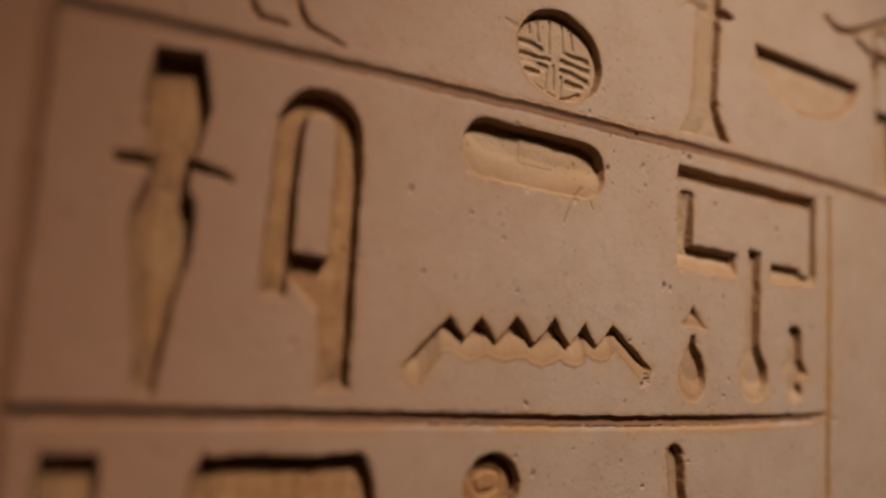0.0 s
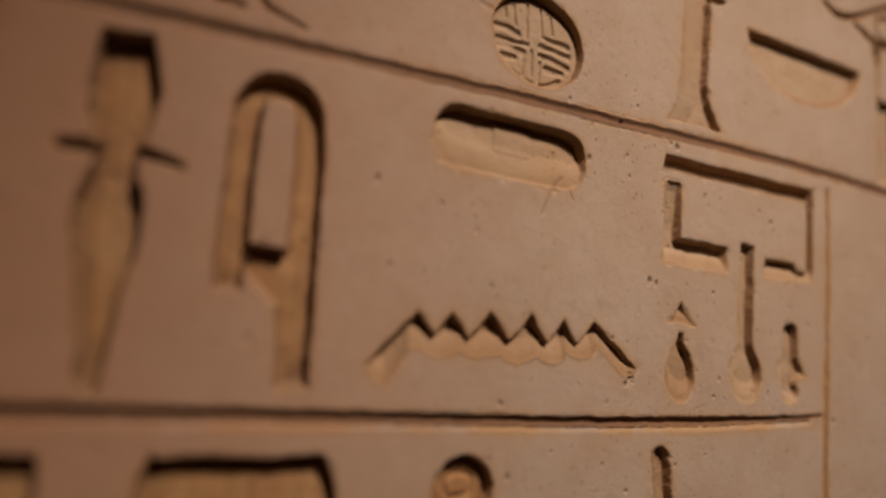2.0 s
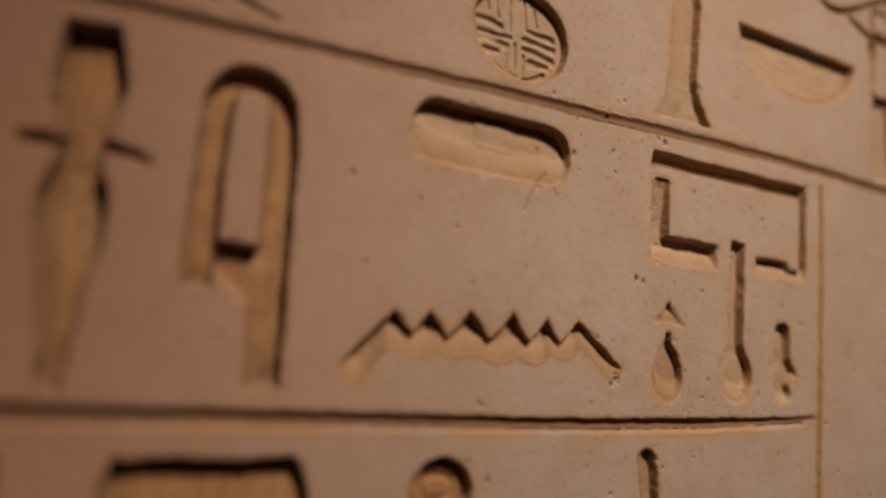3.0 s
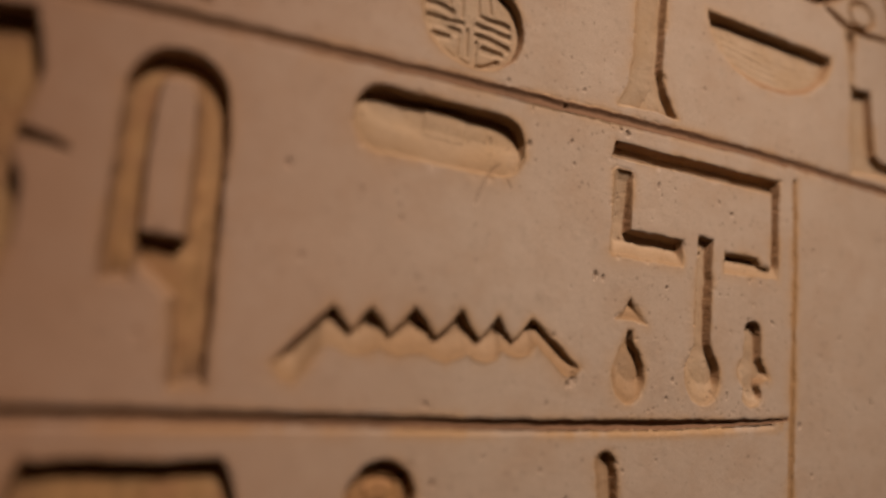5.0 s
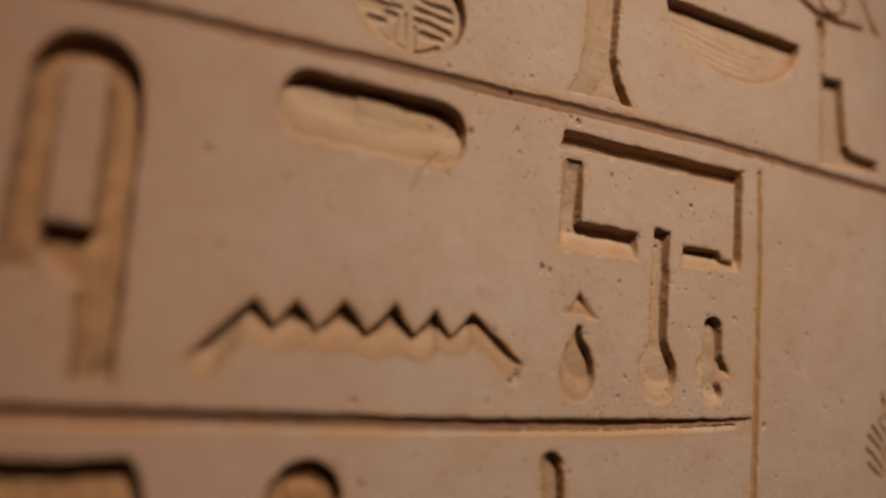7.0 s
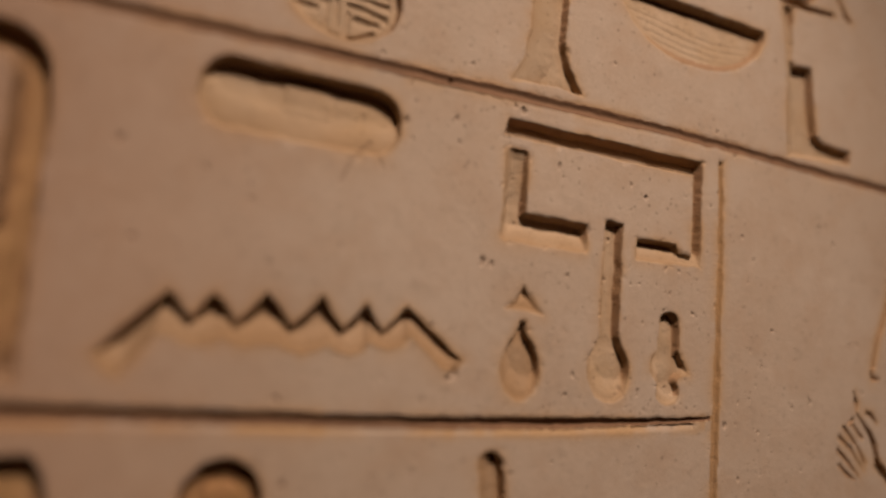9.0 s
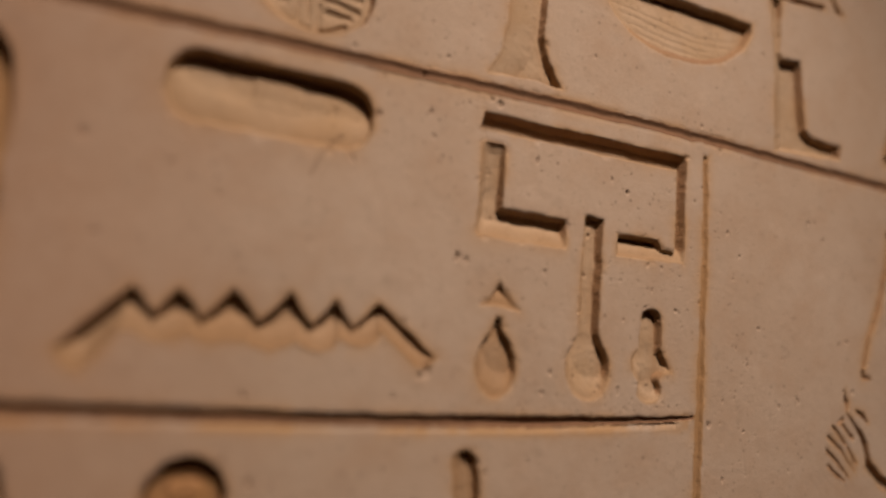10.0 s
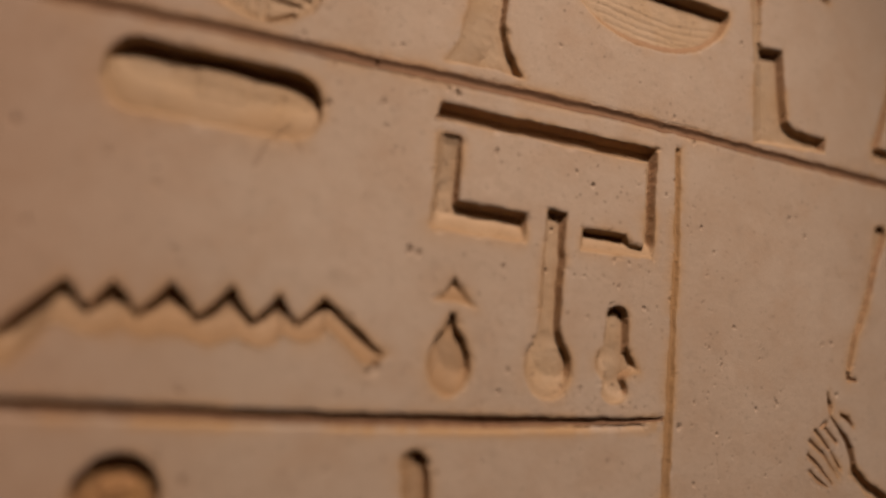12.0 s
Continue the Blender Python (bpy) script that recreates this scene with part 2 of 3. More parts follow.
def house_plan(u, v):
    bars = [("long_wall", poly_sdf(u, v, [(290.5, 104), (443.5, 103.6), (442, 94.5), (425, 92.5), (350, 93), (312, 93), (288, 93)], 0.4)), ("side_wall", box_sdf(u, v, 290, 306.5, 29, 86.5, 3.5)),
            ("front_wall", box_sdf(u, v, 290, 351, 28, 46.5, 2.5)), ("side_wall", box_sdf(u, v, 434.5, 443.5, 29.5, 103, 1)), ("front_wall", poly_sdf(u, v, [(388.5, 42.5), (421, 42.5), (425, 37), (436, 35.5), (443, 34), (443, 29), (389, 29)], 0.4))]
    return union(*(d for _, d in bars)), bars


def mace(u, v):
    handle, head = box_sdf(u, v, 363, 378, -28, 50.5, 1.5), oval_sdf(u, v, 371, -44.5, 16, 19)
    return soft_union(handle, head, 7), [("handle", handle), ("head", head)]


def pot(u, v):
    lid = poly_sdf(u, v, [(308, 1.5), (302, -8), (297, -11.5), (309, -11), (321, -13), (314, -5)], 0.5)
    body = soft_union(box_sdf(u, v, 306.5, 312, -36, -18.5, 1), oval_sdf(u, v, 309, -46, 13, 18.5), 7)
    return union(lid, body), [("lid", lid), ("body", body)]


def peg(u, v):
    head = union(stroke_sdf(u, v, [(417.5, -12), (417.5, -36)], [8.6, 9.5]), poly_sdf(u, v, [(426, -28), (434.5, -43.5), (422, -46)], 0.6))
    body, base = soft_union(head, oval_sdf(u, v, 415.5, -40, 12, 11), 3), oval_sdf(u, v, 418, -55.5, 9.5, 8.5)
    return soft_union(body, base, 6), [("body", body), ("base", base)]


def stool(u, v):
    return poly_sdf(u, v, [(-66, -94.5), (-45.5, -95.5), (-42, -150), (-69, -150)], 1.2)


def broad_mat(u, v):
    return poly_sdf(u, v, [(-2, -97), (20, -96.4), (45, -97.4), (73.5, -96.5), (77, -98), (83, -112), (90, -150), (-9, -150), (-5, -104)], 1.2)


def rope_ring(u, v):
    return oval_sdf(u, v, 154.5, -116, 18.8, 19.5)


def rope_coil(u, v):
    return np.abs(oval_sdf(u, v, 154, -114, 8, 7.5)) - 1.6


def short_stroke(u, v):
    return stroke_sdf(u, v, [(294.5, -101), (299, -127), (301, -148)], [8, 7.6, 7.6])


def thin_staff(u, v):
    pole = stroke_sdf(u, v, [(654, 75), (642.5, 36), (635, 14), (624, -8), (617.5, -30)], [6.4, 3.2, 3.0, 2.6, 2.2])
    hook = stroke_sdf(u, v, [(616.5, -34), (618, -38), (625, -38.5)], [2.2, 2.6, 1.2])
    return union(pole, hook), [("pole", pole), ("hook", hook)]


def bee(u, v):
    blade = stroke_sdf(u, v, [(596, -49), (598.5, -57), (598, -64)], [0.8, 2.6, 1.0])
    spine = stroke_sdf(u, v, [(598, -65), (605, -71), (613, -79), (618, -87), (620.5, -98), (622, -103), (632, -113), (654, -125), (676, -134)], [0.9, 1.4, 2.6, 3.4, 3.6, 4.4, 5.0, 5.6, 6])
    leg = stroke_sdf(u, v, [(609, -63), (616, -66), (621, -72)], [1.4, 2.2, 1.0])
    return union(blade, spine, leg), [("antenna", blade), ("body", spine), ("leg", leg)]


def bee_wing(u, v):
    """Slanting stripes that fill a leaf-shaped wing."""
    paths = ([(594, -70), (590, -72.5)], [(594, -74), (604, -83)], [(584, -75.5), (596, -87)], [(579, -83), (592, -92), (605, -106)], [(577, -92), (589, -101.5), (600, -111)],
             [(579, -103), (587, -109), (596, -113.5)], [(599, -90), (607, -100)])
    stripes = [("stripe", stroke_sdf(u, v, path, [1.9, 1.9, 0.9][:len(path)])) for path in paths]
    return union(*(d for _, d in stripes)), stripes


def upper_mid(u):
    return np.interp(u, [-90, 60, 150, 250, 350, 420, 470, 530, 600, 670], [108.5, 114.2, 117.0, 118.8, 120.6, 120.8, 120.0, 118.7, 117.4, 116.3])


def lower_mid(u):
    return np.interp(u, [-70, 0, 60, 120, 180, 230, 290, 345, 400, 430, 455], [-75.8, -76.4, -76.9, -77.0, -77.6, -78.0, -77.7, -76.8, -75.1, -73.4, -71.6])


def upper_line(u, v):
    b = v - upper_mid(u)
    return np.maximum(np.maximum(b - 3.8, -3.8 - b), -90 - u)


def lower_line(u, v):
    b, thin = v - lower_mid(u), 1 - 0.5 * np.clip((u - 330) / 125, 0, 1)
    return np.maximum(np.maximum(np.maximum(b - 3.5 * thin, -2.6 * thin - b), u - 455), -84 - u)


def right_line(u, v):
    mid = np.interp(v, [-130, -75, 40, 107], [457.8, 458.8, 461, 460.3])
    return np.maximum(np.abs(u - mid) - np.interp(v, [-100, 60], [3.4, 2.6]), v - 108)


def left_line(u, v):
    return np.abs(u - (-87.5 - 0.045 * v)) - 4.2


# name, shape, depth, bulge of the floor, share of depth left at the foot, material, label
SIGNS = [
    ("carved_line", upper_line, 1.6, 0, 1, BROWN_LINE, "long horizontal register line cut in pale stone"),
    ("carved_line", lower_line, 3.6, 0, 1, BROWN_LINE, "horizontal register line with a worn lower lip"),
    ("carved_line", right_line, 2.2, 0, 1, OCHRE_LINE, "thin upright ochre-tinted column line"),
    ("carved_line", left_line, 1.3, 0, 1, RED_BORDER, "broad reddish upright border line"),
    ("carved_disc", disc, 6.5, 0.6, 0.8, CARVED, "sunk round sign with nested hatching"),
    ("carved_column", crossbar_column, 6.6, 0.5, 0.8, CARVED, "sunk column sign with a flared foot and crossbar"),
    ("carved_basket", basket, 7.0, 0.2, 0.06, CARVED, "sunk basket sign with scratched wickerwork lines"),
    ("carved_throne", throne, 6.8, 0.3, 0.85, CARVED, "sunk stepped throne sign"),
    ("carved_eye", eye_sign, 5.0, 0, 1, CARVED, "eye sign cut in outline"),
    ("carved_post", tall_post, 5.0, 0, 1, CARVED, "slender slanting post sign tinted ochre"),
    ("carved_bird", bird_sign, 4.0, 0, 1, CARVED, "legs of a sunk bird sign"),
    ("carved_stalk", bound_stalk, 10.5, 1.2, 1, OCHRE, "ochre-tinted sunk sign of a tied stalk"),
    ("carved_loop", tethering_loop, 8.6, 1.0, 1, OCHRE, "ochre-tinted sunk rope loop sign"),
    ("carved_loaf", loaf, 8.8, 0.8, 0.7, CARVED, "sunk rounded loaf sign with a smooth floor"),
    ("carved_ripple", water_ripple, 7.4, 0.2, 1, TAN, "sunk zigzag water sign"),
    ("carved_house", house_plan, 7.2, 0.2, 1, CARVED, "sunk house-plan sign with crisp dark edges"),
    ("carved_mace", mace, 6.2, 1.2, 1, CARVED, "sunk pear-headed mace sign"),
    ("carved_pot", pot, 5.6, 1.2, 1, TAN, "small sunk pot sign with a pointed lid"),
    ("carved_peg", peg, 6.4, 1.0, 0.7, CARVED, "small worn sunk peg sign"),
    ("carved_stool", stool, 8.5, 0.6, 1, OCHRE, "ochre-tinted sunk upright sign"),
    ("carved_mat", broad_mat, 9.0, 1.0, 1, OCHRE, "broad ochre-tinted sunk sign"),
    ("carved_ring", rope_ring, 7.6, 1.0, 1, OCHRE, "round sunk sign with an inner coil"),
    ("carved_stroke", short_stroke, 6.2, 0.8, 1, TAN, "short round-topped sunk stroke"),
    ("carved_staff", thin_staff, 4.0, 0.4, 1, CARVED, "thin slanting sunk staff sign"),
    ("carved_bee", bee, 5.0, 0, 1, CARVED, "curved body of a sunk insect sign"),
    ("carved_wing", bee_wing, 1.7, 0, 1, CARVED, "striped wing of an insect sign in shallow cuts"),
]


def flank_of(shape, deep):
    """How wide the sloping side of a cut is."""
    special = {upper_line: 3.7, lower_line: 1.8, left_line: 2.4, right_line: 2.4, bee_wing: 1.1}
    return special.get(shape, 2.1 if deep >= 6.9 or shape in (water_ripple, rope_ring) else 1.9)


# how far the floor climbs gently towards the foot and the near side, in millimetres, and the way it climbs
EASED = {house_plan: (13.0, (-0.45, -0.9)), water_ripple: (14.0, (0.0, -1.0)), loaf: (22.0, (-0.2, -0.98)), mace: (14.0, (-0.3, -0.95)), pot: (14.0, (-0.3, -0.95)),
         peg: (9.0, (-0.5, -0.87)), crossbar_column: (22.0, (-1.0, 0.0)), throne: (14.0, (-0.9, -0.4)), tall_post: (6.0, (-0.9, -0.4)), short_stroke: (9.0, (-1.0, 0.0)), disc: (6.0, (-0.7, -0.7))}


# ---- the carved wall ----
def eased(inside, reach, way):
    """How far one can go inside a cut, on the given way, before its edge: 0 at the edge to 1 at reach."""
    count = np.zeros(inside.shape)
    go_on = inside.copy()
    steps = int(round(reach / CELL))
    for n in range(1, steps + 1):
        moved = np.roll(inside, (-int(round(n * way[0])), -int(round(n * way[1]))), (0, 1))
        go_on &= moved
        count += go_on
    out = count / steps
    for _ in range(2):
        for axis in (0, 1):
            out = 0.25 * np.roll(out, 1, axis) + 0.5 * out + 0.25 * np.roll(out, -1, axis)
    return out


def spaced(stops):
    """Grid lines: pairs of a place and the step up to the next place, in millimetres."""
    out = []
    for (a, step), (b, _) in zip(stops, stops[1:]):
        n = max(1, round((b - a) / step))
        out += [a + (b - a) * i / n for i in range(n)]
    return np.array(out + [stops[-1][0]])


def mesh_of(name, places, quads):
    used, flat = np.unique(quads, return_inverse=True)
    me = bpy.data.meshes.new(name)
    me.vertices.add(len(used))
    me.vertices.foreach_set("co", places[used].astype(np.float32).ravel())
    me.loops.add(quads.size)
    me.loops.foreach_set("vertex_index", flat.astype(np.int32).ravel())
    me.polygons.add(len(quads))
    me.polygons.foreach_set("loop_start", np.arange(0, quads.size, 4, dtype=np.int32))
    me.polygons.foreach_set("use_smooth", np.ones(len(quads), dtype=bool))
    me.update(calc_edges=True)
    for key, values in (("pigment_tone", pigment_tone), ("grime_shade", grime_shade)):
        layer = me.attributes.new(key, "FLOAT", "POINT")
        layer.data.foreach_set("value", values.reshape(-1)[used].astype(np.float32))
    me.normals_split_custom_set_from_vertices(facing[used])
    return me


CELL = 0.68
xs = spaced([(-1400, 130), (-400, 40), (-160, 6), (-118, CELL), (715, 6), (760, 40), (1000, 130), (2000, 1)])
zs = spaced([(-1500, 130), (-450, 40), (-190, 6), (-155, CELL), (150, 0.85), (335, 6), (380, 40), (600, 130), (1400, 1)])
U, V = np.meshgrid(xs, zs, indexing="ij")
fine = (U > -125) & (U < 722) & (V > -162) & (V < 342)

# edges wander as a chisel and wear leave them
wander_u = 0.55 * rough_field(U, V, 9, 1) + 0.28 * rough_field(U, V, 3, 2)
wander_v = 0.55 * rough_field(U, V, 9, 3) + 0.28 * rough_field(U, V, 3, 4)
depth = np.zeros(U.shape)
nearest = np.full(U.shape, 1e3)
owner, part_of, part_names = np.full(U.shape, -1), np.zeros(U.shape, int), []
flat_floor = np.zeros(U.shape, bool)
stain_dimming = np.zeros(U.shape)
tone = 0.5 * rough_field(U, V, 70, 5) + 0.09 * rough_field(U, V, 17, 6) + 0.05 * rough_field(U, V, 4, 8)
tool = 0.30 * rough_field(U, V, 9, 9) + 0.12 * rough_field(U, V, 2.6, 10)
shift_u, shift_v = np.zeros(U.shape), np.zeros(U.shape)
for index, (name, shape, deep, bulge, foot, mat, label) in enumerate(SIGNS):
    d = shape(U + wander_u, V + wander_v)
    d, pieces = d if isinstance(d, tuple) else (d, [("recess", d)])
    if len(pieces) > 1:
        piece = np.argmin(np.stack([e for _, e in pieces]), 0)
    else:
        piece = np.zeros(U.shape, int)
    d[~fine] = np.maximum(d[~fine], 5.0)
    gu, gv = np.gradient(d, xs, zs)
    size = np.maximum(np.hypot(gu, gv), 0.3)
    widen = 0.0 if name == "carved_line" or shape in EASED else 1.3
    flank = flank_of(shape, deep) * (1 + widen * np.clip(-gv / size, 0, 1) ** 2) * np.ones(U.shape)
    for level in (np.zeros(U.shape), -flank):
        near = fine & (np.abs(d - level) < 0.45 * CELL)
        shift_u[near], shift_v[near] = (-(d - level) * gu / size**2)[near], (-(d - level) * gv / size**2)[near]
        d[near] = level[near]
    inside = d <= 0.0
    s = np.clip(-d / flank, 0, 1)
    bend = s * s * (3 - 2 * s) if shape in (upper_line, right_line, left_line) else 0.55 * s + 0.45 * s * s * (3 - 2 * s)
    floor_depth = deep * np.ones(U.shape)
    if foot < 1:
        low, high = V[inside].min(), V[inside].max()
        floor_depth *= foot + (1 - foot) * np.clip((V - low) / (high - low), 0, 1) ** 0.7
    rise = bulge * (1 - np.exp(-np.maximum(-d - flank, 0) / 5.0))
    cut = floor_depth * bend - rise * (s >= 1) + tool * np.clip(-d / (2 * flank), 0, 1)
    if shape is house_plan:
        cut *= np.where(U < 312, np.interp(V, [52, 80, 88, 91], [1.0, 0.55, 0.1, 1.0]), 1.0)
    if shape is disc:
        cut += 1.7 * np.clip(0.7 - disc_hatch(U + 0.8 * wander_u, V + 0.8 * wander_v), 0, 1.0) * (s >= 1)
    if shape is loaf:
        cut -= 0.7 * np.clip(0.8 - box_sdf(U + wander_u, V + wander_v, 160, 185, 81, 101, 1.5), 0, 1) * (s >= 1)
        cut += 0.9 * rough_field(U * 0.5, V, 11, 31) * np.clip((-d - 2) / 6, 0, 1)
    if shape is basket:
        cut += 0.45 * np.clip(0.6 - basket_hatch(U + wander_u, V + wander_v), 0, 1.0) * (s >= 1)
    if shape is rope_ring:
        cut += 1.1 * np.clip(0.8 - rope_coil(U + 3 * wander_u, V + 3 * wander_v), 0, 1.0) * (s >= 1)
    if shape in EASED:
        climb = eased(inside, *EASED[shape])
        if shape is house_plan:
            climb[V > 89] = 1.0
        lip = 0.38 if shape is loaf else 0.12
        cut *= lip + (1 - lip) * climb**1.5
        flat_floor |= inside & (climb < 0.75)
        # ochre stain on climbing floors, its colour darkened against the light they catch
        stain_dimming = np.maximum(stain_dimming, (0.25 if shape in (crossbar_column, throne, disc) else 1.0) * (1 - climb) * inside)
    deeper = inside & (cut >= depth)
    depth[deeper] = cut[deeper]
    fresh = inside & (owner < 0)
    owner[fresh], part_of[fresh] = index, piece[fresh]
    part_names.append([n for n, _ in pieces])
    flat_floor |= inside & (d <= -flank + 1e-6)
    nearest = np.minimum(nearest, d)

# the rims are worn round, and the face is pitted
near_u, near_v = np.gradient(np.clip(nearest, -20, 20), xs, zs)
foot_side = np.clip(-0.85 * near_v - 0.55 * near_u, 0, 1)
rim = np.clip(1 - nearest / 2.6, 0, 1) * (nearest > -0.01) * (1 - 0.85 * foot_side)
depth += rim**2 * (0.42 + 0.40 * rough_field(U, V, 5, 11)) * fine
depth += tone * (nearest > 0) * fine
# chipped rims
chip = np.clip(rough_field(U, V, 6, 21) + 0.5 * rough_field(U, V, 2.2, 22) - 0.62, 0, 1)
depth += np.clip(1 - nearest / 3.4, 0, 1) * (nearest > -0.01) * chip * 1.5 * fine * np.clip(np.minimum(np.abs(V - upper_mid(U)), np.abs(U - 460)) / 8 - 0.6, 0.0, 1)
# shallow scratches
for n in range(34):
    ax, az, turn, long = rng.uniform(-80, 700), rng.uniform(-140, 240), rng.uniform(0, math.pi), rng.uniform(6, 22)
    i0, i1 = np.searchsorted(xs, (ax - 26, ax + 26))
    j0, j1 = np.searchsorted(zs, (az - 26, az + 26))
    sub_u, sub_v = U[i0:i1, j0:j1], V[i0:i1, j0:j1]
    line = stroke_sdf(sub_u + wander_u[i0:i1, j0:j1], sub_v + wander_v[i0:i1, j0:j1], [(ax, az), (ax + long * math.cos(turn), az + long * math.sin(turn))], [0.5, 0.2])
    depth[i0:i1, j0:j1] += np.clip(0.7 - line, 0, 1) * rng.uniform(0.05, 0.18) * (nearest[i0:i1, j0:j1] > 0)
# worn slopes below the register lines
for mid, drop, ends in ((upper_mid, 0.7, (-90, 720)), (lower_mid, 1.6, (-84, 440))):
    b = V + wander_v - mid(U)
    depth += drop * np.clip((b + 6.5) / 4.2, 0, 1) ** 1.5 * (b < -2.0) * (nearest > 0) * (U > ends[0]) * (U < ends[1]) * fine
# a few cracks and chipped spots
# pits and cracks: dirt, plus their shade put into one dark colour
grime_shade = np.zeros(U.shape)
for path, half in (([(208, 72), (203, 66), (199, 61), (196, 54), (193, 46)], 0.6), ([(148, 169), (141, 171)], 0.9), ([(212, 66), (216, 58)], 0.3)):
    crack = np.clip(half + 0.6 - stroke_sdf(U + wander_u, V + wander_v, path, [half] * (len(path) - 1) + [0.2]), 0, 1) * fine
    depth += 0.5 * crack
    grime_shade = np.maximum(grime_shade, 0.28 * crack)
clusters = [(415, 12, 34, 14), (320, -45, 25, 28), (400, -60, 30, 12), (345, 68, 45, 14), (500, -90, 30, 40), (500, -40, 60, 90), (560, 40, 60, 80), (240, 140, 30, 30), (200, -110, 90, 22)]
spots = [(268, -51, 2.6), (264, -54, 1.8), (300, 111, 2.0), (294, 113, 1.6), (280, 14, 1.9), (286, 13, 1.4), (467, -76, 1.8), (252, -26, 1.4), (174, -68, 1.6), (88, 50, 1.7), (150, 30, 1.5), (100, 4, 1.3)]
for n in range(640):
    cx, cz, sx, sz = clusters[n % len(clusters)]
    if n % 5 == 0:
        spots.append((rng.uniform(-100, 715), rng.uniform(-150, 260), rng.uniform(0.5, 1.3)))
    else:
        spots.append((rng.normal(cx, sx), rng.normal(cz, sz), rng.uniform(0.4, 0.75) if n % 11 else rng.uniform(0.9, 1.6)))
for px, pz, r in spots:
    i0, i1 = np.searchsorted(xs, (px - 2.4 * r, px + 2.4 * r))
    j0, j1 = np.searchsorted(zs, (pz - 3.4 * r, pz + 3.4 * r))
    part_u, part_v = U[i0:i1, j0:j1], V[i0:i1, j0:j1]
    if part_u.size == 0:
        continue
    q = np.hypot((part_u - px) / r, (part_v - pz) / (r * rng.uniform(0.8, 1.7)))
    q += 0.5 * rough_field(part_u, part_v, 1.4, 12)
    hole = np.clip(1.2 - q, 0, 1)
    depth[i0:i1, j0:j1] += hole * r * 0.8
    grime_shade[i0:i1, j0:j1] = np.maximum(grime_shade[i0:i1, j0:j1], hole * rng.uniform(0.25, 0.8))

# smoked, greyish ends of two long signs
for cx, cz, rx, rz in ((-29.5, -59, 7, 15), (57, -58, 12, 10), (20.5, -13, 9, 6)):
    grime_shade = np.maximum(grime_shade, 0.62 * np.clip(1.3 - np.hypot((U - cx) / rx, (V - cz) / rz), 0, 1) * (0.7 + 0.3 * rough_field(U, V, 4, 15)) * fine)
# remains of ochre pigment along the cuts, in uneven patches; floors darker towards edges
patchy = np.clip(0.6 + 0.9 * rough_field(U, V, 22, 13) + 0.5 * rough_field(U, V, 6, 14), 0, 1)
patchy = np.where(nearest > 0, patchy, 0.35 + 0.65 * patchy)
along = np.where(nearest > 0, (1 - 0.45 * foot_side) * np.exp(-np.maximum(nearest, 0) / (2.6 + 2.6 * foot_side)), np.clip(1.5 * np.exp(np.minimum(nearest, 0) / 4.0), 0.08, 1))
pigment_tone = np.maximum(along * patchy, (0.5 + 0.5 * patchy) * np.clip(1.1 * stain_dimming, 0, 0.85)) * fine
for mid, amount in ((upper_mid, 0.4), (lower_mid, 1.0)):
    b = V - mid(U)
    pigment_tone = np.maximum(pigment_tone, amount * np.clip((b + 11) / 5, 0, 1) * (b < 0) * patchy * (U < 450) * (U > -90) * fine)

places = np.stack([U + np.clip(shift_u, -0.4, 0.4), depth, V + np.clip(shift_v, -0.4, 0.4)], -1).reshape(-1, 3) / 1000.0
places[:, 2] += 1.5
slope_u, slope_v = np.gradient(depth, xs, zs)
facing = np.stack([slope_u, -np.ones(U.shape), slope_v], -1).reshape(-1, 3)
facing /= np.linalg.norm(facing, axis=1, keepdims=True)
nx, nz = U.shape
ids = np.arange(nx * nz).reshape(nx, nz)
quads = np.stack([ids[:-1, :-1], ids[1:, :-1], ids[1:, 1:], ids[:-1, 1:]], -1).reshape(-1, 4)
own = owner.reshape(-1)[quads]
face_owner = np.where((own >= 0).all(1), own.max(1), -1)

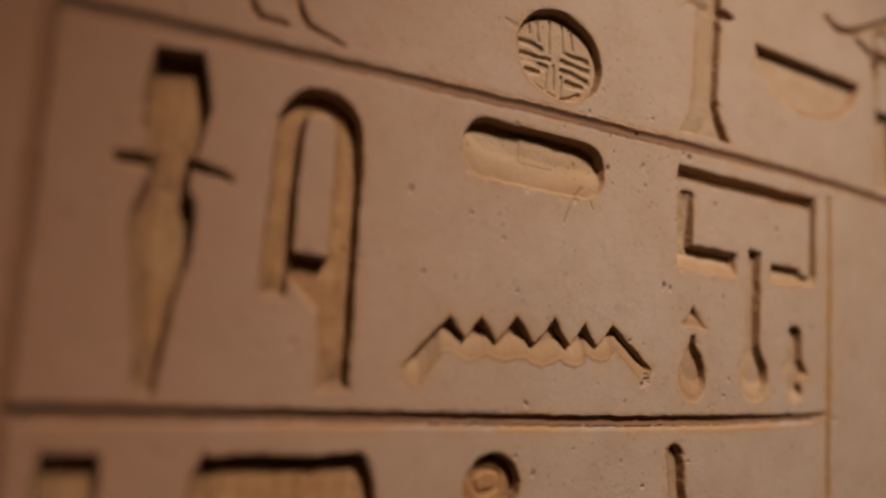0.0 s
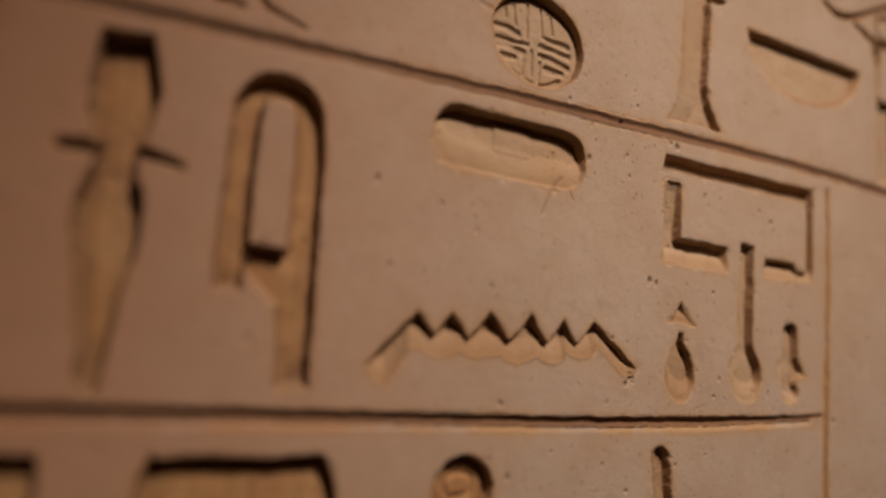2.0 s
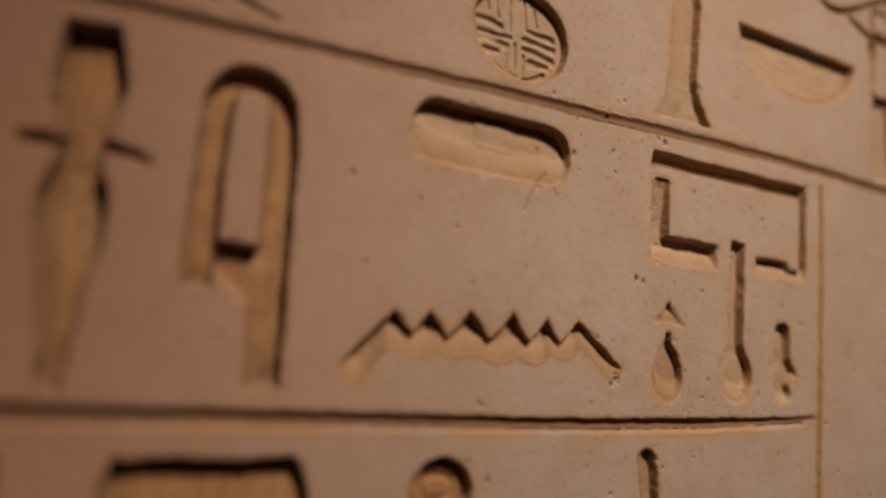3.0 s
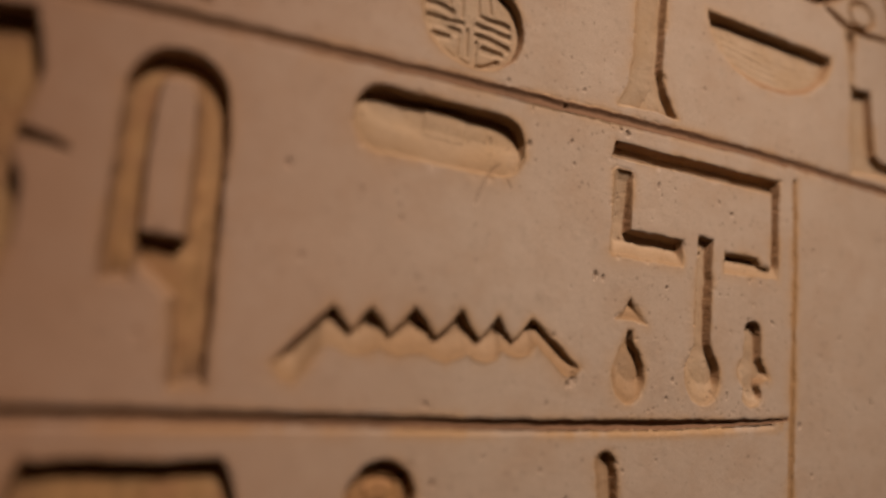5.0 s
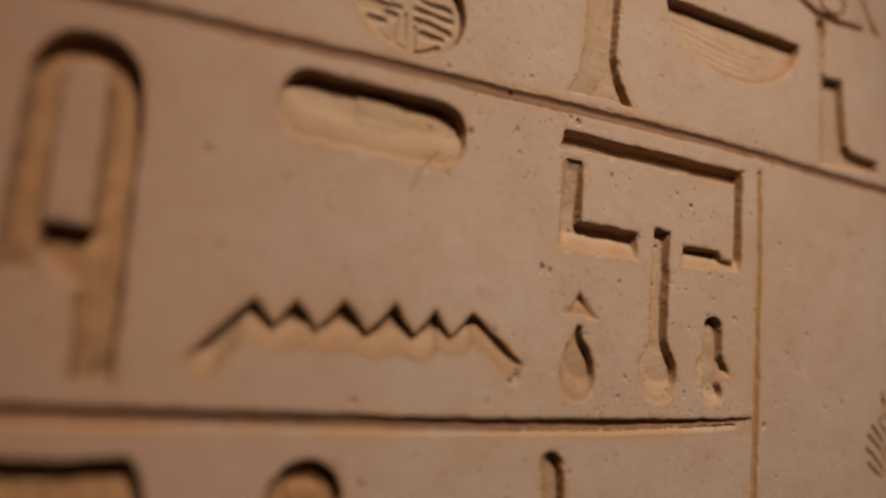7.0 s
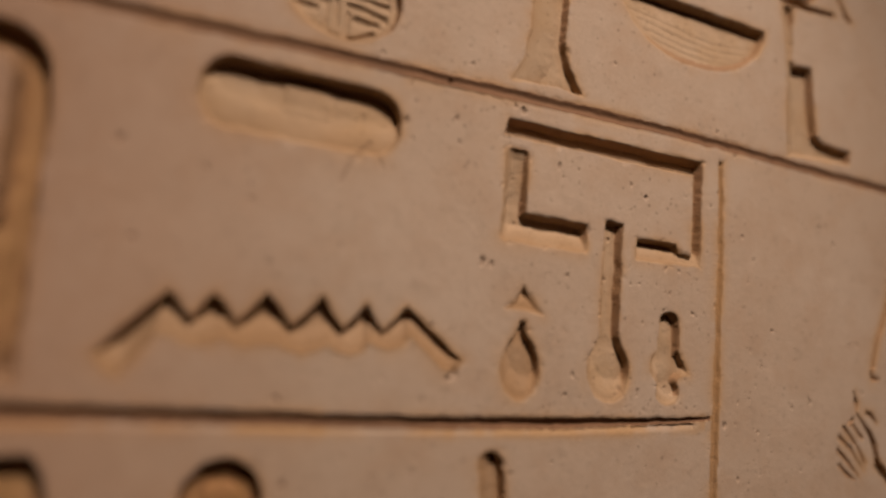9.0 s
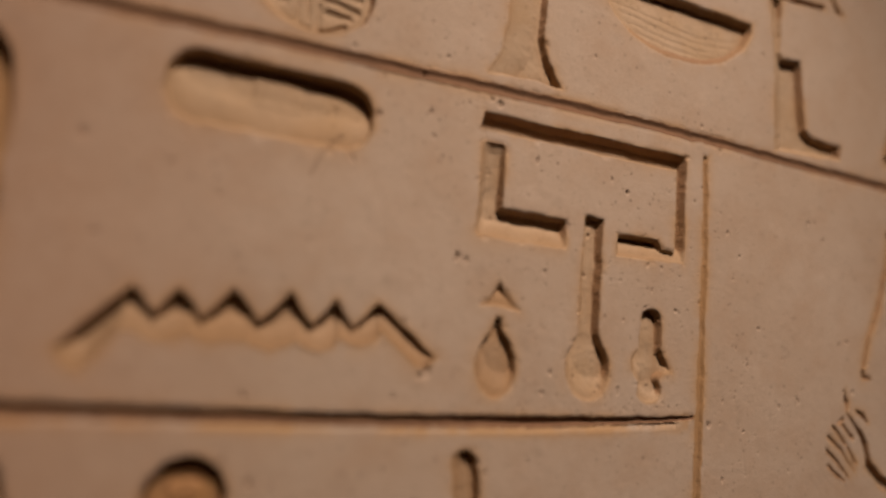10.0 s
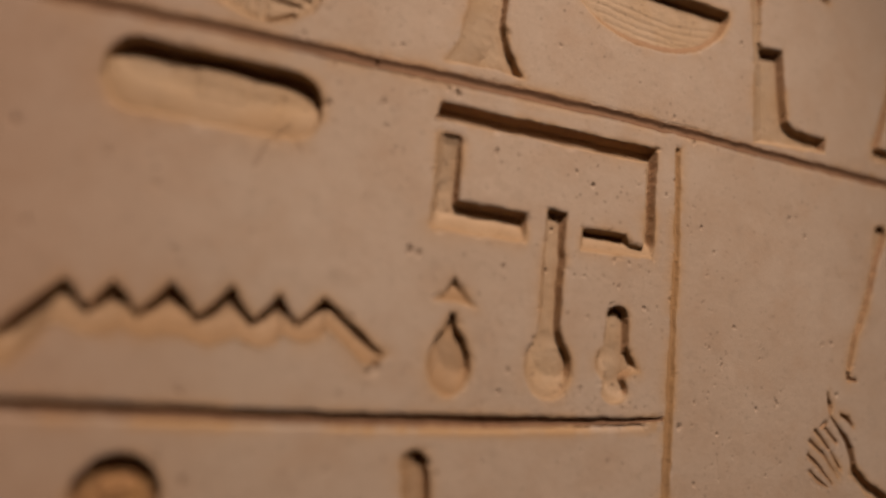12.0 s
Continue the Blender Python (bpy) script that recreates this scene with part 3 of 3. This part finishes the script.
wall = new("wall_north", mesh_of("wall_north", places, quads[face_owner < 0]))
wall.data.materials.append(LIMESTONE)
tagged(wall, "pale limestone wall carved with sunk picture signs", "wall", kind="structure")
on_floor = flat_floor.reshape(-1)[quads].all(1)
face_part = part_of.reshape(-1)[quads].max(1)


def child(name, chosen, mat, parent, label=""):
    ob = new(name, mesh_of(name, places, quads[chosen]))
    ob.data.materials.append(mat)
    ob.parent = parent
    return tagged(ob, label)


for index, (name, shape, deep, bulge, foot, mat, label) in enumerate(SIGNS):
    mine = face_owner == index
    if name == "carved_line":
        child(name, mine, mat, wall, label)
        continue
    sign = tagged(new(name), label, "carved sign", "signs carved in the wall")
    for n, piece_name in enumerate(part_names[index]):
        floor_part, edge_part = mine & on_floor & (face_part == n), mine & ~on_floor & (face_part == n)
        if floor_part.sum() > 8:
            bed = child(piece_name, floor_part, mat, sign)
            child("cut_edge", edge_part, SOIL_AND_SHADE, bed, "steep soiled chisel-cut edge with shade in its colour")
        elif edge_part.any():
            child(piece_name, edge_part, SOIL_AND_SHADE, sign)


# ---- the plain room round it ----
def slab(name, x0, x1, y0, y1, z0, z1, mat, label, category):
    bm = bmesh.new()
    bmesh.ops.create_cube(bm, size=1.0, matrix=Matrix.LocRotScale(((x0 + x1) / 2, (y0 + y1) / 2, (z0 + z1) / 2), None, (x1 - x0, y1 - y0, z1 - z0)))
    me = bpy.data.meshes.new(name)
    bm.to_mesh(me)
    bm.free()
    me.materials.append(mat)
    return tagged(new(name, me), label, category, kind="structure")


slab("wall_core", -1.4, 2.0, 0.03, 0.30, 0.0, 2.9, LIMESTONE, "rough stone core behind the carved face", "wall")
slab("wall_south", -1.4, 2.0, -2.8, -2.6, 0.0, 2.9, PLASTER, "plain plastered wall of the chamber", "wall")
slab("wall_west", -1.6, -1.4, -2.8, 0.30, 0.0, 2.9, PLASTER, "plain plastered wall of the chamber", "wall")
slab("wall_east", 2.0, 2.2, -2.8, 0.30, 0.0, 2.9, PLASTER, "plain plastered wall of the chamber", "wall")
slab("floor", -1.6, 2.2, -2.8, 0.30, -0.1, 0.0, FLOORING, "plain worn stone floor of the chamber", "floor")
slab("ceiling", -1.6, 2.2, -2.8, 0.30, 2.9, 3.0, PLASTER, "plain plastered ceiling of the chamber", "ceiling")
